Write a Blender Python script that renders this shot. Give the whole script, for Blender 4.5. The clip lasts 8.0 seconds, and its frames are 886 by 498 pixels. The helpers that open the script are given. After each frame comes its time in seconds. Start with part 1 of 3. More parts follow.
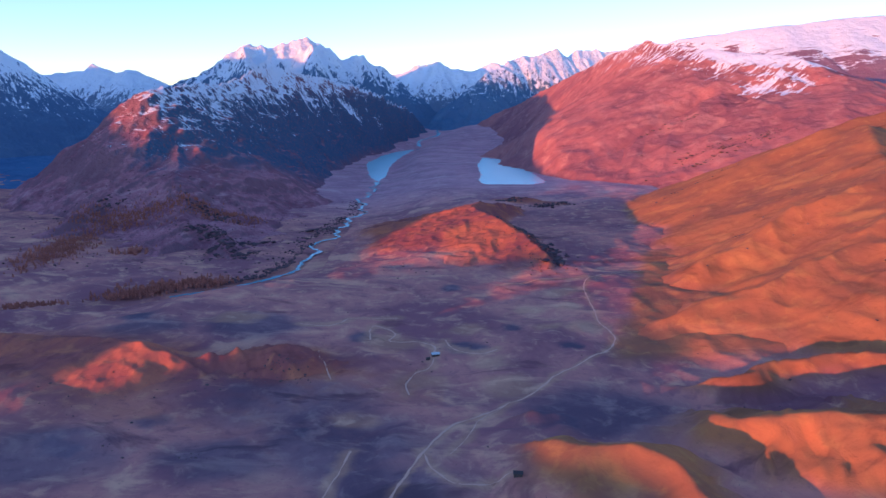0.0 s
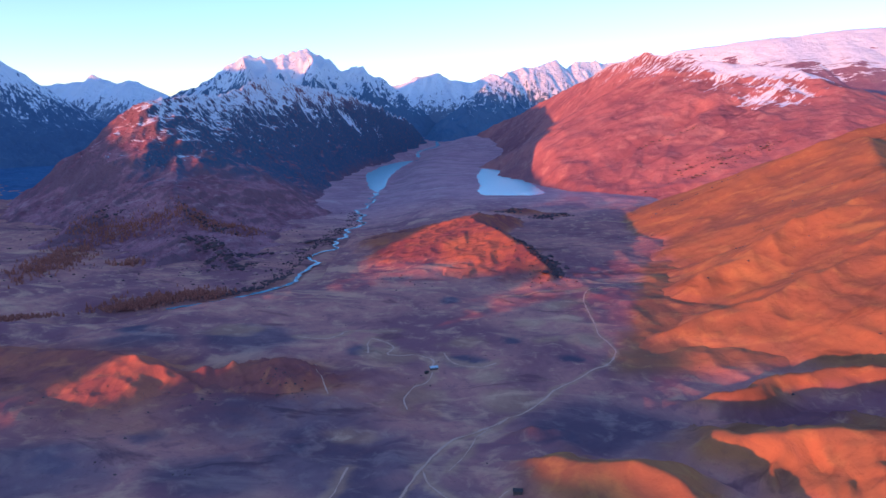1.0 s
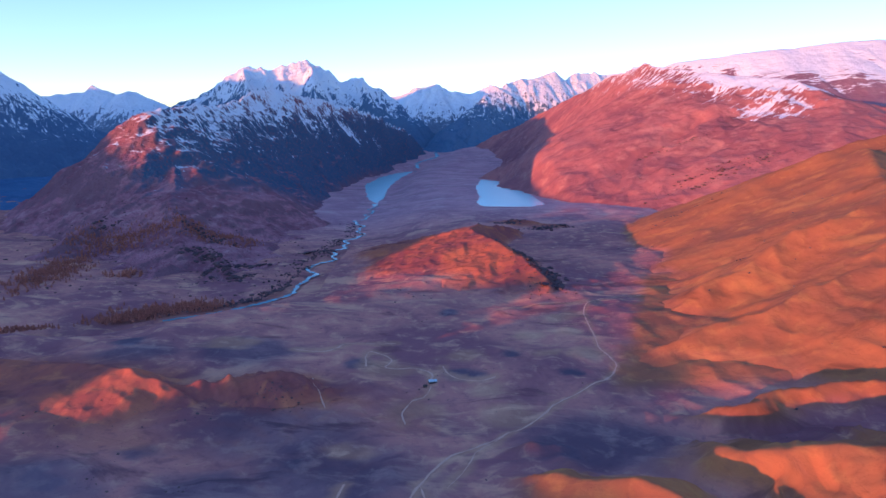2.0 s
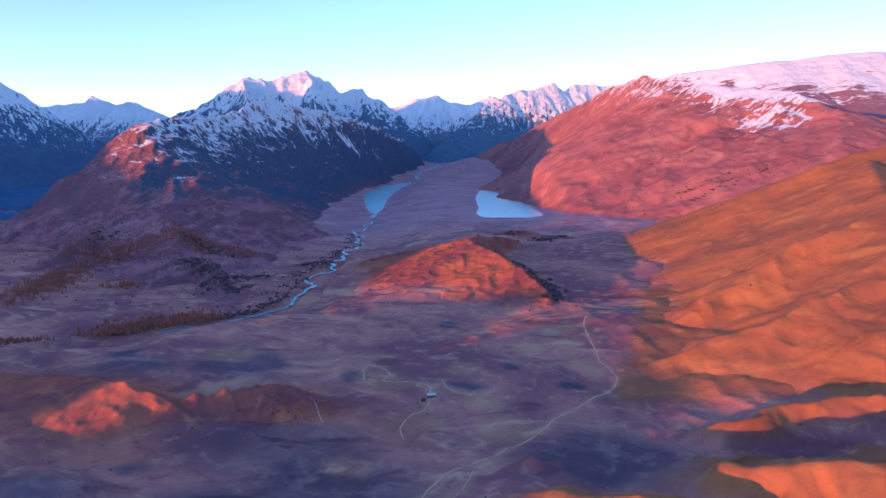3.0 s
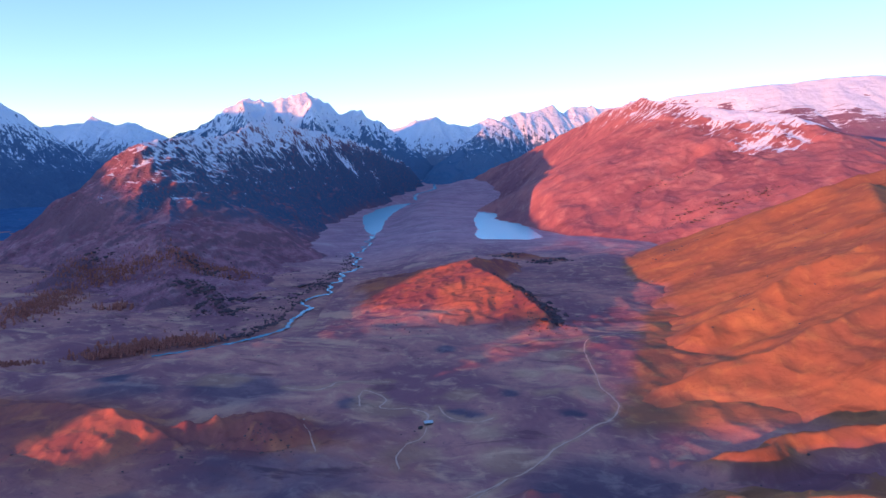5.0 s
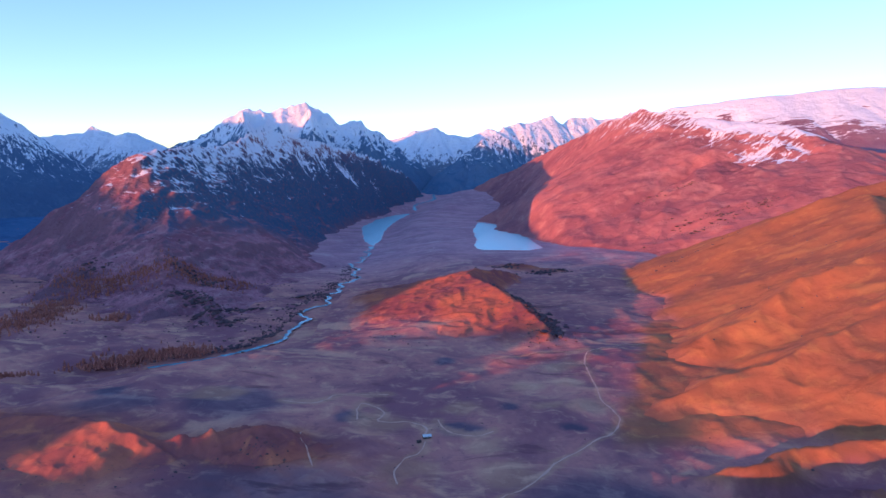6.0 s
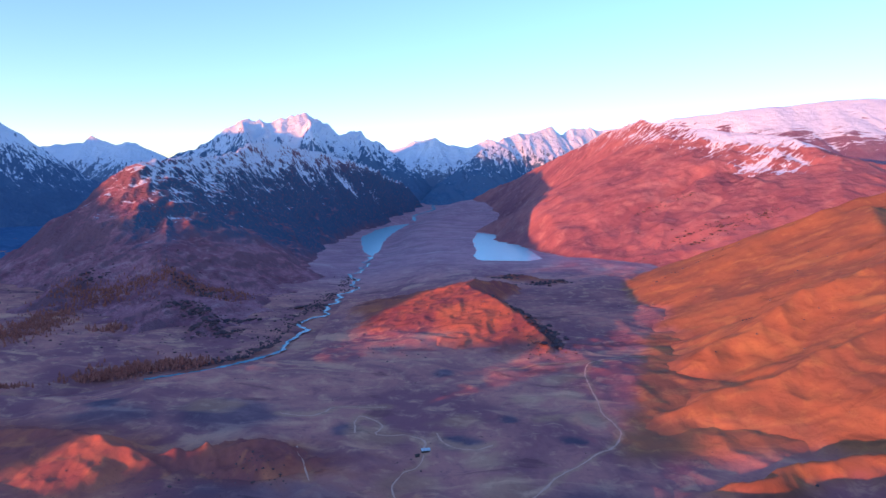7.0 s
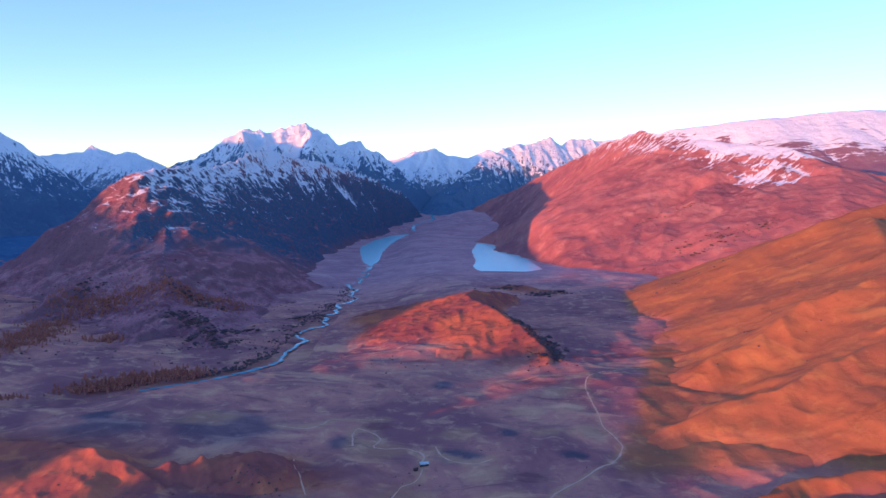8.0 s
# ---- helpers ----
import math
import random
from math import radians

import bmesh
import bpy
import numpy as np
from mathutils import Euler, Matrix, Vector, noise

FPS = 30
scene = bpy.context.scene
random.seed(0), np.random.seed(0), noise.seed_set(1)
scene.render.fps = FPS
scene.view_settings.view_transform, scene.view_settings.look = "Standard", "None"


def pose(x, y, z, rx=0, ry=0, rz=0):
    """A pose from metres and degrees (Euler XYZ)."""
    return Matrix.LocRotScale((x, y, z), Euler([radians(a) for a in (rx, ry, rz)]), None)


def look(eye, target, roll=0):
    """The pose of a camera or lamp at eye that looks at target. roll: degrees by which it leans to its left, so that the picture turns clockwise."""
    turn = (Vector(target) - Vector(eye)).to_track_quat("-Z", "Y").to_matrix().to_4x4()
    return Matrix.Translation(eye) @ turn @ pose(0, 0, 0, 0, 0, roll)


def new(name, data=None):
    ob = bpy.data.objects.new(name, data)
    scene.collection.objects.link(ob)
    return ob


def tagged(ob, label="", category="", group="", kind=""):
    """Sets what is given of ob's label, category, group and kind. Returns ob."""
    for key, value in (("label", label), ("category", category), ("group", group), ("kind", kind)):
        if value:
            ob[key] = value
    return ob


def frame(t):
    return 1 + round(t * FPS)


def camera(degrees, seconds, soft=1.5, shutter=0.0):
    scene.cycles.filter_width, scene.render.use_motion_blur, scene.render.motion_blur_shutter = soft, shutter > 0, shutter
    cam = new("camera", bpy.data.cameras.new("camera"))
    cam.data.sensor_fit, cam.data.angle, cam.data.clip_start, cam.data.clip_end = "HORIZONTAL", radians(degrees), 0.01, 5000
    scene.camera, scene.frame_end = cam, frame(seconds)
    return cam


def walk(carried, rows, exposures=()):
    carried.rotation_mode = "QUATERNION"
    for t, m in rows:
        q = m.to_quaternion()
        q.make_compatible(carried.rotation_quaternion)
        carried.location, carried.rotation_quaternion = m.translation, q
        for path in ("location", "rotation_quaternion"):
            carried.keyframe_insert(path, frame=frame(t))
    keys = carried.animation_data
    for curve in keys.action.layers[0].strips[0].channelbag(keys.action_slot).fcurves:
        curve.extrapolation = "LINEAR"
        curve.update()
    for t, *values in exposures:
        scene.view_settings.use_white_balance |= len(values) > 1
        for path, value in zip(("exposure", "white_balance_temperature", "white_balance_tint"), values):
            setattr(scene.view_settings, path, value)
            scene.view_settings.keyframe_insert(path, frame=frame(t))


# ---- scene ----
cam = camera(64.3, 8.0, soft=1.5)
PATH = [
    (0.0, pose(0.00, 0.00, 185.50, 78.100, 0.000, 0.000)),
    (0.5, pose(0.17, 2.62, 185.65, 78.530, -0.029, -0.027)),
    (1.0, pose(0.34, 5.25, 185.79, 78.959, -0.060, -0.052)),
    (1.5, pose(0.49, 7.87, 185.91, 79.389, -0.094, -0.078)),
    (3.0, pose(0.92, 15.74, 186.22, 80.675, -0.211, -0.150)),
    (3.5, pose(1.04, 18.35, 186.31, 81.102, -0.256, -0.173)),
    (4.0, pose(1.16, 20.97, 186.38, 81.527, -0.302, -0.196)),
    (4.5, pose(1.27, 23.59, 186.44, 81.952, -0.351, -0.217)),
    (6.0, pose(1.56, 31.44, 186.56, 83.214, -0.514, -0.279)),
    (6.5, pose(1.64, 34.05, 186.59, 83.631, -0.573, -0.299)),
    (7.0, pose(1.72, 36.67, 186.60, 84.045, -0.635, -0.317)),
    (7.5, pose(1.78, 39.28, 186.59, 84.456, -0.699, -0.336)),
    (8.0, pose(1.84, 41.89, 186.59, 84.865, -0.766, -0.353)),
]
walk(cam, PATH, exposures=[(0.0, 1.86, 5170, 31), (8.0, 1.86, 5170, 31)])

# ---- sky and sun ----
SUN_E = radians(3.5)
SUN_AZ = Vector((-0.755, -0.656, 0)).normalized()
SUN_DIR = Vector((SUN_AZ.x * math.cos(SUN_E), SUN_AZ.y * math.cos(SUN_E), math.sin(SUN_E)))

world = bpy.data.worlds.new("sky")
scene.world = world
world.use_nodes = True
wn = world.node_tree.nodes
sky = wn.new("ShaderNodeTexSky")
sky.sky_type = "NISHITA"
sky.sun_disc = False
sky.sun_elevation = SUN_E
sky.sun_rotation = math.atan2(SUN_AZ.x, SUN_AZ.y)
sky.altitude = 2200
sky.air_density, sky.dust_density, sky.ozone_density = 1.0, 0.6, 1.6
wn["Background"].inputs["Strength"].default_value = 0.14
world.node_tree.links.new(sky.outputs["Color"], wn["Background"].inputs["Color"])

sun_data = bpy.data.lights.new("sun", "SUN")
sun_data.energy, sun_data.angle, sun_data.color = 2.1, radians(0.55), (1.0, 0.29, 0.035)
sun = new("sun", sun_data)
sun.matrix_world = look(SUN_DIR * 500, (0, 0, 0))


# ---- materials ----
class Nodes:
    """A small builder for one node material."""

    def __init__(self, name):
        self.mat = bpy.data.materials.new(name)
        self.mat.use_nodes = True
        self.tree = self.mat.node_tree
        self.bsdf = self.tree.nodes["Principled BSDF"]
        self.geo = self.tree.nodes.new("ShaderNodeNewGeometry")
        self.pos = self.geo.outputs["Position"]
        split = self.tree.nodes.new("ShaderNodeSeparateXYZ")
        self.tree.links.new(self.pos, split.inputs[0])
        self.north, self.z = split.outputs["Y"], split.outputs["Z"]
        split2 = self.tree.nodes.new("ShaderNodeSeparateXYZ")
        self.tree.links.new(self.geo.outputs["Normal"], split2.inputs[0])
        self.up, self.east = split2.outputs["Z"], split2.outputs["X"]

    def put(self, socket, value):
        if isinstance(value, bpy.types.NodeSocket):
            self.tree.links.new(value, socket)
        else:
            socket.default_value = (*value, 1.0) if isinstance(value, tuple) and len(value) == 3 and socket.type == "RGBA" else value

    def math(self, op, a, b=0.0, clamp=False):
        n = self.tree.nodes.new("ShaderNodeMath")
        n.operation, n.use_clamp = op, clamp
        self.put(n.inputs[0], a)
        self.put(n.inputs[1], b)
        return n.outputs[0]

    def scaled(self, sx, sy, sz, turn=0.0):
        """The place, turned about the vertical and then scaled."""
        n = self.tree.nodes.new("ShaderNodeMapping")
        n.vector_type = "TEXTURE"
        self.put(n.inputs["Vector"], self.pos)
        n.inputs["Rotation"].default_value = (0, 0, radians(turn))
        n.inputs["Scale"].default_value = (1 / sx, 1 / sy, 1 / sz)
        return n.outputs[0]

    def noise(self, size, detail=4.0, rough=0.55, warp=0.0, stretch=(1, 1, 1), turn=0.0):
        n = self.tree.nodes.new("ShaderNodeTexNoise")
        self.put(n.inputs["Vector"], self.scaled(*[k / size for k in stretch], turn))
        n.inputs["Scale"].default_value = 1.0
        n.inputs["Detail"].default_value = detail
        n.inputs["Roughness"].default_value = rough
        n.inputs["Distortion"].default_value = warp
        return n.outputs["Fac"]

    def attribute(self, name):
        n = self.tree.nodes.new("ShaderNodeAttribute")
        n.attribute_name = name
        return n.outputs["Fac"]

    def step(self, value, lo, hi):
        n = self.tree.nodes.new("ShaderNodeMapRange")
        n.interpolation_type = "SMOOTHSTEP"
        self.put(n.inputs["Value"], value)
        n.inputs["From Min"].default_value, n.inputs["From Max"].default_value = lo, hi
        return n.outputs["Result"]

    def mix(self, fac, a, b):
        n = self.tree.nodes.new("ShaderNodeMix")
        n.data_type = "RGBA"
        self.put(n.inputs["Factor"], fac)
        self.put(n.inputs[6], a)
        self.put(n.inputs[7], b)
        return n.outputs[2]

    def finish(self, color, rough=0.9, spec=0.1, relief=()):
        self.put(self.bsdf.inputs["Base Color"], color)
        self.put(self.bsdf.inputs["Roughness"], rough)
        self.put(self.bsdf.inputs["Specular IOR Level"], spec)
        normal = None
        for height, metres in relief:
            b = self.tree.nodes.new("ShaderNodeBump")
            b.inputs["Strength"].default_value = 1.0
            b.inputs["Distance"].default_value = metres
            self.put(b.inputs["Height"], height)
            if normal:
                self.tree.links.new(normal, b.inputs["Normal"])
            normal = b.outputs["Normal"]
        if normal:
            self.tree.links.new(normal, self.bsdf.inputs["Normal"])
        return self.mat


def land(name, dark, mid, pale, snow=None, forest=None, rock=None, patch=120.0, grain=2.0, relief=1.0, streaks=0.0, covers=(), speckle=30, flow=(1, 1, 0.5), turn=0.0, lay=0.0):
    """Steppe, scree and snow. snow: (height, raggedness, steepest slope kept, gain on the shady side); forest: (top
    height, colour) on the shady side;
    rock: colour of steep faces; covers: (attribute, dark, mid, pale) of other plant cover or ground tone that grades
    into this one."""
    n = Nodes(name)
    big = n.noise(patch, 5, 0.6, 0.6)
    med = n.noise(patch / 7, 6, 0.62, 0.4)
    fine = n.noise(grain * 3, 5, 0.65)
    for attribute, *tints in covers:
        fac = n.attribute(attribute)
        dark, mid, pale = [n.mix(fac, a, b) for a, b in zip((dark, mid, pale), tints)]
    deep = n.mix(0.3, dark, (0.0, 0.0, 0.0))
    col = n.mix(n.step(big, 0.38, 0.62), dark, mid)
    col = n.mix(n.math("MULTIPLY", n.step(med, 0.5, 0.72), 0.8), col, pale)
    col = n.mix(n.math("MULTIPLY", n.step(med, 0.46, 0.3), 0.7), col, dark)
    if streaks:
        band = n.noise(patch * 0.5, 5, 0.6, 1.2, (0.45, 1, 1), lay)
        col = n.mix(n.math("MULTIPLY", n.step(band, 0.55, 0.68), streaks), col, pale)
        col = n.mix(n.math("MULTIPLY", n.step(band, 0.42, 0.32), streaks), col, deep)
    col = n.mix(n.math("MULTIPLY", n.step(fine, 0.55, 0.75), 0.4), col, deep)
    if rock:
        steep = n.step(n.math("ADD", n.up, n.math("MULTIPLY", n.math("SUBTRACT", fine, 0.5), 0.5)), 0.88, 0.7)
        col = n.mix(n.math("MULTIPLY", steep, 0.8), col, rock)
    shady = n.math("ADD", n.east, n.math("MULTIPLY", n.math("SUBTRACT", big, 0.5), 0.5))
    # Forest on east faces; its colour also holds the blue of haze and shade.
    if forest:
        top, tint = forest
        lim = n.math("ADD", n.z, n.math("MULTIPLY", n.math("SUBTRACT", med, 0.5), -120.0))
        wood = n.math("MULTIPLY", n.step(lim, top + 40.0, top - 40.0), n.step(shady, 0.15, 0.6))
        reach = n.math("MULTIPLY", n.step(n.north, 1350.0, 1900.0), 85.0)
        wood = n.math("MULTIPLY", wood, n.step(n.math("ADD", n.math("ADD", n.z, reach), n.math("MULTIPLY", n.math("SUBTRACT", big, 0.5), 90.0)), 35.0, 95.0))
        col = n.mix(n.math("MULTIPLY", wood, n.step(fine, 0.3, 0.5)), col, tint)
    rough = 0.92
    if snow:
        height, ragged, keep, shade_gain = snow
        streak = n.noise(speckle, 8, 0.72, 0.4, flow, turn)
        lift = n.math("ADD", n.z, n.math("MULTIPLY", n.math("SUBTRACT", big, 0.5), 70.0))
        lift = n.math("ADD", lift, n.math("MULTIPLY", n.math("SUBTRACT", streak, 0.5), ragged))
        lift = n.math("ADD", lift, n.math("MULTIPLY", n.math("SUBTRACT", n.up, keep), 220.0))
        lift = n.math("ADD", lift, n.math("MULTIPLY", shady, shade_gain))
        lift = n.math("ADD", lift, n.math("MULTIPLY", n.attribute("hollow"), 40.0))
        white = n.step(lift, height - 6.0, height + 6.0)
        col = n.mix(white, col, (0.76, 0.82, 0.89))
    return n.finish(col, rough, 0.08, ((big, 6.0 * relief), (med, 3.5 * relief), (fine, 0.5 * relief)))


STEPPE = land("open_land", (0.31, 0.125, 0.14), (0.59, 0.245, 0.195), (0.73, 0.385, 0.245), patch=110, grain=1.2, relief=0.32, streaks=0.8,
              # The golden cover is dry grass with the low sun's orange put in.
              covers=(("meadow", (0.46, 0.235, 0.27), (0.60, 0.32, 0.34), (0.66, 0.42, 0.40)), ("gold", (0.34, 0.135, 0.07), (0.45, 0.172, 0.07), (0.52, 0.235, 0.08)), ("dark_cover", (0.09, 0.075, 0.105), (0.14, 0.11, 0.15), (0.22, 0.16, 0.19)), ("bare", (0.46, 0.23, 0.15), (0.64, 0.34, 0.21), (0.74, 0.43, 0.27)), ("heath", (0.27, 0.088, 0.085), (0.46, 0.145, 0.08), (0.53, 0.18, 0.085))))
PURPLE = land("scree_mountain", (0.29, 0.115, 0.13), (0.44, 0.17, 0.16), (0.51, 0.245, 0.21), snow=(300, 430, 0.93, 0.0), patch=200, grain=3, relief=1.2, streaks=0.6, speckle=11, flow=(0.16, 1, 0.4), turn=35)
# The forest colour here is conifer green pushed to haze blue.
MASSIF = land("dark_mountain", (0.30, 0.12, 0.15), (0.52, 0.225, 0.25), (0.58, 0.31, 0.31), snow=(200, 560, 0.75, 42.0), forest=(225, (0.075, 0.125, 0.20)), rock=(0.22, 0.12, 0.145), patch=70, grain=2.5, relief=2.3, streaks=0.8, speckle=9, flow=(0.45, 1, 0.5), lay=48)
# Far and western snow mountains: blue distance haze is put into the rock colours.
HAZY_SNOW = land("hazy_snow", (0.09, 0.17, 0.28), (0.11, 0.20, 0.30), (0.15, 0.23, 0.33), snow=(262, 780, 0.82, 14.0), rock=(0.12, 0.19, 0.29), patch=200, grain=4, relief=3.5, speckle=17, flow=(1, 0.5, 0.4))
HAZY_PALE_SNOW = land("hazy_pale_snow", (0.16, 0.22, 0.30), (0.18, 0.25, 0.33), (0.22, 0.28, 0.36), snow=(190, 520, 0.80, 10.0), rock=(0.17, 0.23, 0.32), patch=200, grain=4, relief=3.5, speckle=14, flow=(1, 0.5, 0.4))
HAZY_WEST_SNOW = land("hazy_west_snow", (0.09, 0.15, 0.25), (0.11, 0.18, 0.28), (0.15, 0.22, 0.31), snow=(240, 640, 0.80, 20.0), rock=(0.10, 0.16, 0.26), patch=160, grain=4, relief=3.0, speckle=12, flow=(0.3, 1, 0.5), turn=-40)
PLATEAU = land("snow_plateau", (0.24, 0.13, 0.18), (0.30, 0.18, 0.22), (0.3, 0.2, 0.22), snow=(335, 420, 0.93, 0.0), patch=200, grain=4, relief=1.6, speckle=30, flow=(0.3, 1, 0.6))
# Spruce woods, made bluer and brighter to stand in for haze.
HAZY_WOODS = land("spruce_woods", (0.06, 0.13, 0.25), (0.08, 0.17, 0.30), (0.12, 0.20, 0.33), patch=160, grain=3, relief=1.5)
DARK_ROCK = land("lichen_rock", (0.09, 0.065, 0.07), (0.15, 0.10, 0.10), (0.22, 0.15, 0.14), patch=20, grain=0.6, relief=0.3)

# Lake water: the pale sky's reflection is painted into the base colour.
n = Nodes("sky_tint_water")
SKY_TINT_WATER = n.finish(n.mix(n.noise(60, 3), (0.40, 0.76, 0.80), (0.48, 0.83, 0.86)), 0.22, 0.5, ((n.noise(4, 3), 0.3),))
# River water: a darker tone of the reflected sky, also in the base colour.
n = Nodes("sky_tint_stream")
SKY_TINT_STREAM = n.finish(n.mix(n.noise(14, 4), (0.18, 0.40, 0.47), (0.34, 0.62, 0.68)), 0.2, 0.5, ((n.noise(3, 3), 0.2),))
n = Nodes("pale_dirt")
DIRT = n.finish(n.mix(n.noise(5, 5), (0.62, 0.35, 0.25), (0.76, 0.46, 0.34)), 0.95, 0.05, ((n.noise(0.8, 4), 0.1),))
n = Nodes("larch_needles")
leaf = n.geo.outputs["Random Per Island"]
LARCH = n.finish(n.mix(leaf, (0.27, 0.095, 0.075), (0.48, 0.17, 0.11)), 0.9, 0.1)
n = Nodes("willow_scrub")
SCRUB = n.finish(n.mix(n.geo.outputs["Random Per Island"], (0.08, 0.055, 0.065), (0.16, 0.10, 0.10)), 0.9, 0.1)
n = Nodes("grey_logs")
LOGS = n.finish(n.mix(n.noise(0.4, 4, 0.6, 0, (1, 1, 8)), (0.05, 0.04, 0.04), (0.12, 0.09, 0.08)), 0.85, 0.2, ((n.noise(0.3, 3, 0.5, 0, (0.3, 0.3, 1)), 0.03),))
n = Nodes("pale_metal_roof")
PALE_ROOF = n.finish(n.mix(n.noise(1.5, 4), (0.42, 0.50, 0.55), (0.56, 0.63, 0.67)), 0.45, 0.4, ((n.noise(0.3, 2, 0.5, 0, (1, 0.1, 1)), 0.02),))
n = Nodes("dark_shingles")
DARK_ROOF = n.finish(n.mix(n.noise(0.6, 4), (0.04, 0.035, 0.04), (0.09, 0.075, 0.075)), 0.8, 0.2, ((n.noise(0.3, 3), 0.02),))

# ---- land forms ----


def hashed(ix, iy, seed):
    h = (ix.astype(np.int64) * 374761393 + iy.astype(np.int64) * 668265263 + seed * 1442695041) & 0xFFFFFFFF
    h = ((h ^ (h >> 13)) * 1274126177) & 0xFFFFFFFF
    h = ((h ^ (h >> 16)) * 2246822519) & 0xFFFFFFFF
    return ((h ^ (h >> 15)) & 0xFFFF) / 65535.0 * 2 * np.pi


def grad_noise(x, y, seed=0):
    """Smooth gradient noise, about -0.7 to 0.7."""
    ix, iy = np.floor(x), np.floor(y)
    fx, fy = x - ix, y - iy
    ux, uy = fx ** 3 * (fx * (fx * 6 - 15) + 10), fy ** 3 * (fy * (fy * 6 - 15) + 10)
    val = []
    for ox, oy in ((0, 0), (1, 0), (0, 1), (1, 1)):
        a = hashed(ix + ox, iy + oy, seed)
        val.append(np.cos(a) * (fx - ox) + np.sin(a) * (fy - oy))
    return (val[0] * (1 - ux) + val[1] * ux) * (1 - uy) + (val[2] * (1 - ux) + val[3] * ux) * uy


def fbm(x, y, size, octaves=5, seed=0, gain=0.5):
    total, amp = 0.0, 1.0
    for k in range(octaves):
        total = total + amp * grad_noise(x / size + 17.3 * k, y / size - 9.1 * k, seed + k)
        size, amp = size / 2.03, amp * gain
    return total


def crags(x, y, size, octaves=5, seed=0):
    """Sharp-crested noise, 0 to about 1."""
    total, amp, weight = 0.0, 0.5, 1.0
    for k in range(octaves):
        r = (1 - np.abs(grad_noise(x / size + 5.7 * k, y / size + 3.1 * k, seed + k)) * 1.6) ** 2
        total = total + r * amp * weight
        weight = np.clip(r * 1.3, 0, 1)
        size, amp = size / 2.1, amp * 0.5
    return total


def smooth(a, b, v):
    t = np.clip((v - a) / (b - a), 0, 1)
    return t * t * (3 - 2 * t)


def ridge(x, y, line, base, power=1.3, rib=0.0, rib_size=60.0, seed=0, east=1.0):
    """Height of slopes that fall from a crest line of (x, y, z, half width) down to base, with ribs and gullies down the fall line.
    east: how much wider or narrower the slope is on the right-hand side of the line."""
    best = np.full(np.shape(x), -1e4)
    run = 0.0
    for (ax, ay, az, aw), (bx, by, bz, bw) in zip(line, line[1:]):
        length = math.hypot(bx - ax, by - ay)
        t = np.clip(((x - ax) * (bx - ax) + (y - ay) * (by - ay)) / length ** 2, 0, 1)
        d = np.hypot(x - ax - t * (bx - ax), y - ay - t * (by - ay))
        top, wide = az + t * (bz - az), aw + t * (bw - aw)
        lean = ((x - ax) * (by - ay) - (y - ay) * (bx - ax)) / length
        if east != 1.0:
            wide = wide * (1 + (east - 1) * smooth(-0.3, 0.3, lean / np.maximum(d, 8.0)))
        q = d / wide
        h = base + (top - base) * np.where(q < 1, np.clip(1 - q, 0, 1) ** power, (1 - q) * 0.4)
        if rib:
            s = run + t * length
            warp = grad_noise(x / rib_size * 0.7, y / rib_size * 0.7, seed + 40) * rib_size * 0.6
            s = s + np.where(lean > 0, 500.0, 0.0) + warp
            c = np.abs(grad_noise(s / rib_size, d / rib_size * 0.22, seed)) + 0.5 * np.abs(grad_noise(s / rib_size * 2.3, d / rib_size * 0.5, seed + 1))
            h = h - rib * (c - 0.25) * 4 * np.clip(q, 0, 1) * np.clip(1.05 - q, 0, 1)
        best = np.maximum(best, h)
        run += length
    return best


RIVER_Y = [300, 627, 662, 710, 753, 784, 810, 843, 872, 955, 1046, 1077, 1149, 1232, 1361, 1547, 1614, 1880, 2200, 2600, 3000, 3142, 3500, 4000, 4900]
RIVER_X = [-800, -413, -390, -346, -303, -256, -231, -205, -190, -184, -192, -179, -172, -174, -153, -184, -168, -175, -215, -230, -170, -123, -40, 50, 60]
LAKE_Z, POOL_Z = 0.0, -27.0
LAKE = [(102, 2080), (130, 2330), (180, 2270), (208, 2100), (232, 1866), (240, 1641), (200, 1590), (97, 1590), (84, 1664), (99, 1794)]
POOL = [(-175, 1880), (-209, 2023), (-238, 2227), (-262, 2430), (-244, 2755), (-186, 3036), (-123, 3142), (-155, 2813), (-171, 2546), (-174, 2265), (-164, 2023)]


def blend(a, b, k=10.0):
    """The higher of two heights, with the crease between them filled."""
    return 0.5 * (a + b + np.sqrt((a - b) ** 2 + k * k) - k)


def river_x(y):
    """Where the river runs, with its bends."""
    bend = smooth(880, 980, y) * smooth(1900, 1800, y)
    return np.interp(y, RIVER_Y, RIVER_X) + bend * (7 * np.sin(y / 19.0) + 4 * np.sin(y / 8.3 + 1))


def outside(x, y, loop):
    """Signed distance to a closed outline: negative inside."""
    d = np.full(np.shape(x), 1e9)
    inside = np.zeros(np.shape(x), bool)
    for (ax, ay), (bx, by) in zip(loop, loop[1:] + loop[:1]):
        t = np.clip(((x - ax) * (bx - ax) + (y - ay) * (by - ay)) / ((bx - ax) ** 2 + (by - ay) ** 2), 0, 1)
        d = np.minimum(d, np.hypot(x - ax - t * (bx - ax), y - ay - t * (by - ay)))
        if ay != by:
            inside ^= ((ay > y) != (by > y)) & (x < ax + (y - ay) * (bx - ax) / (by - ay))
    return np.where(inside, -d, d)


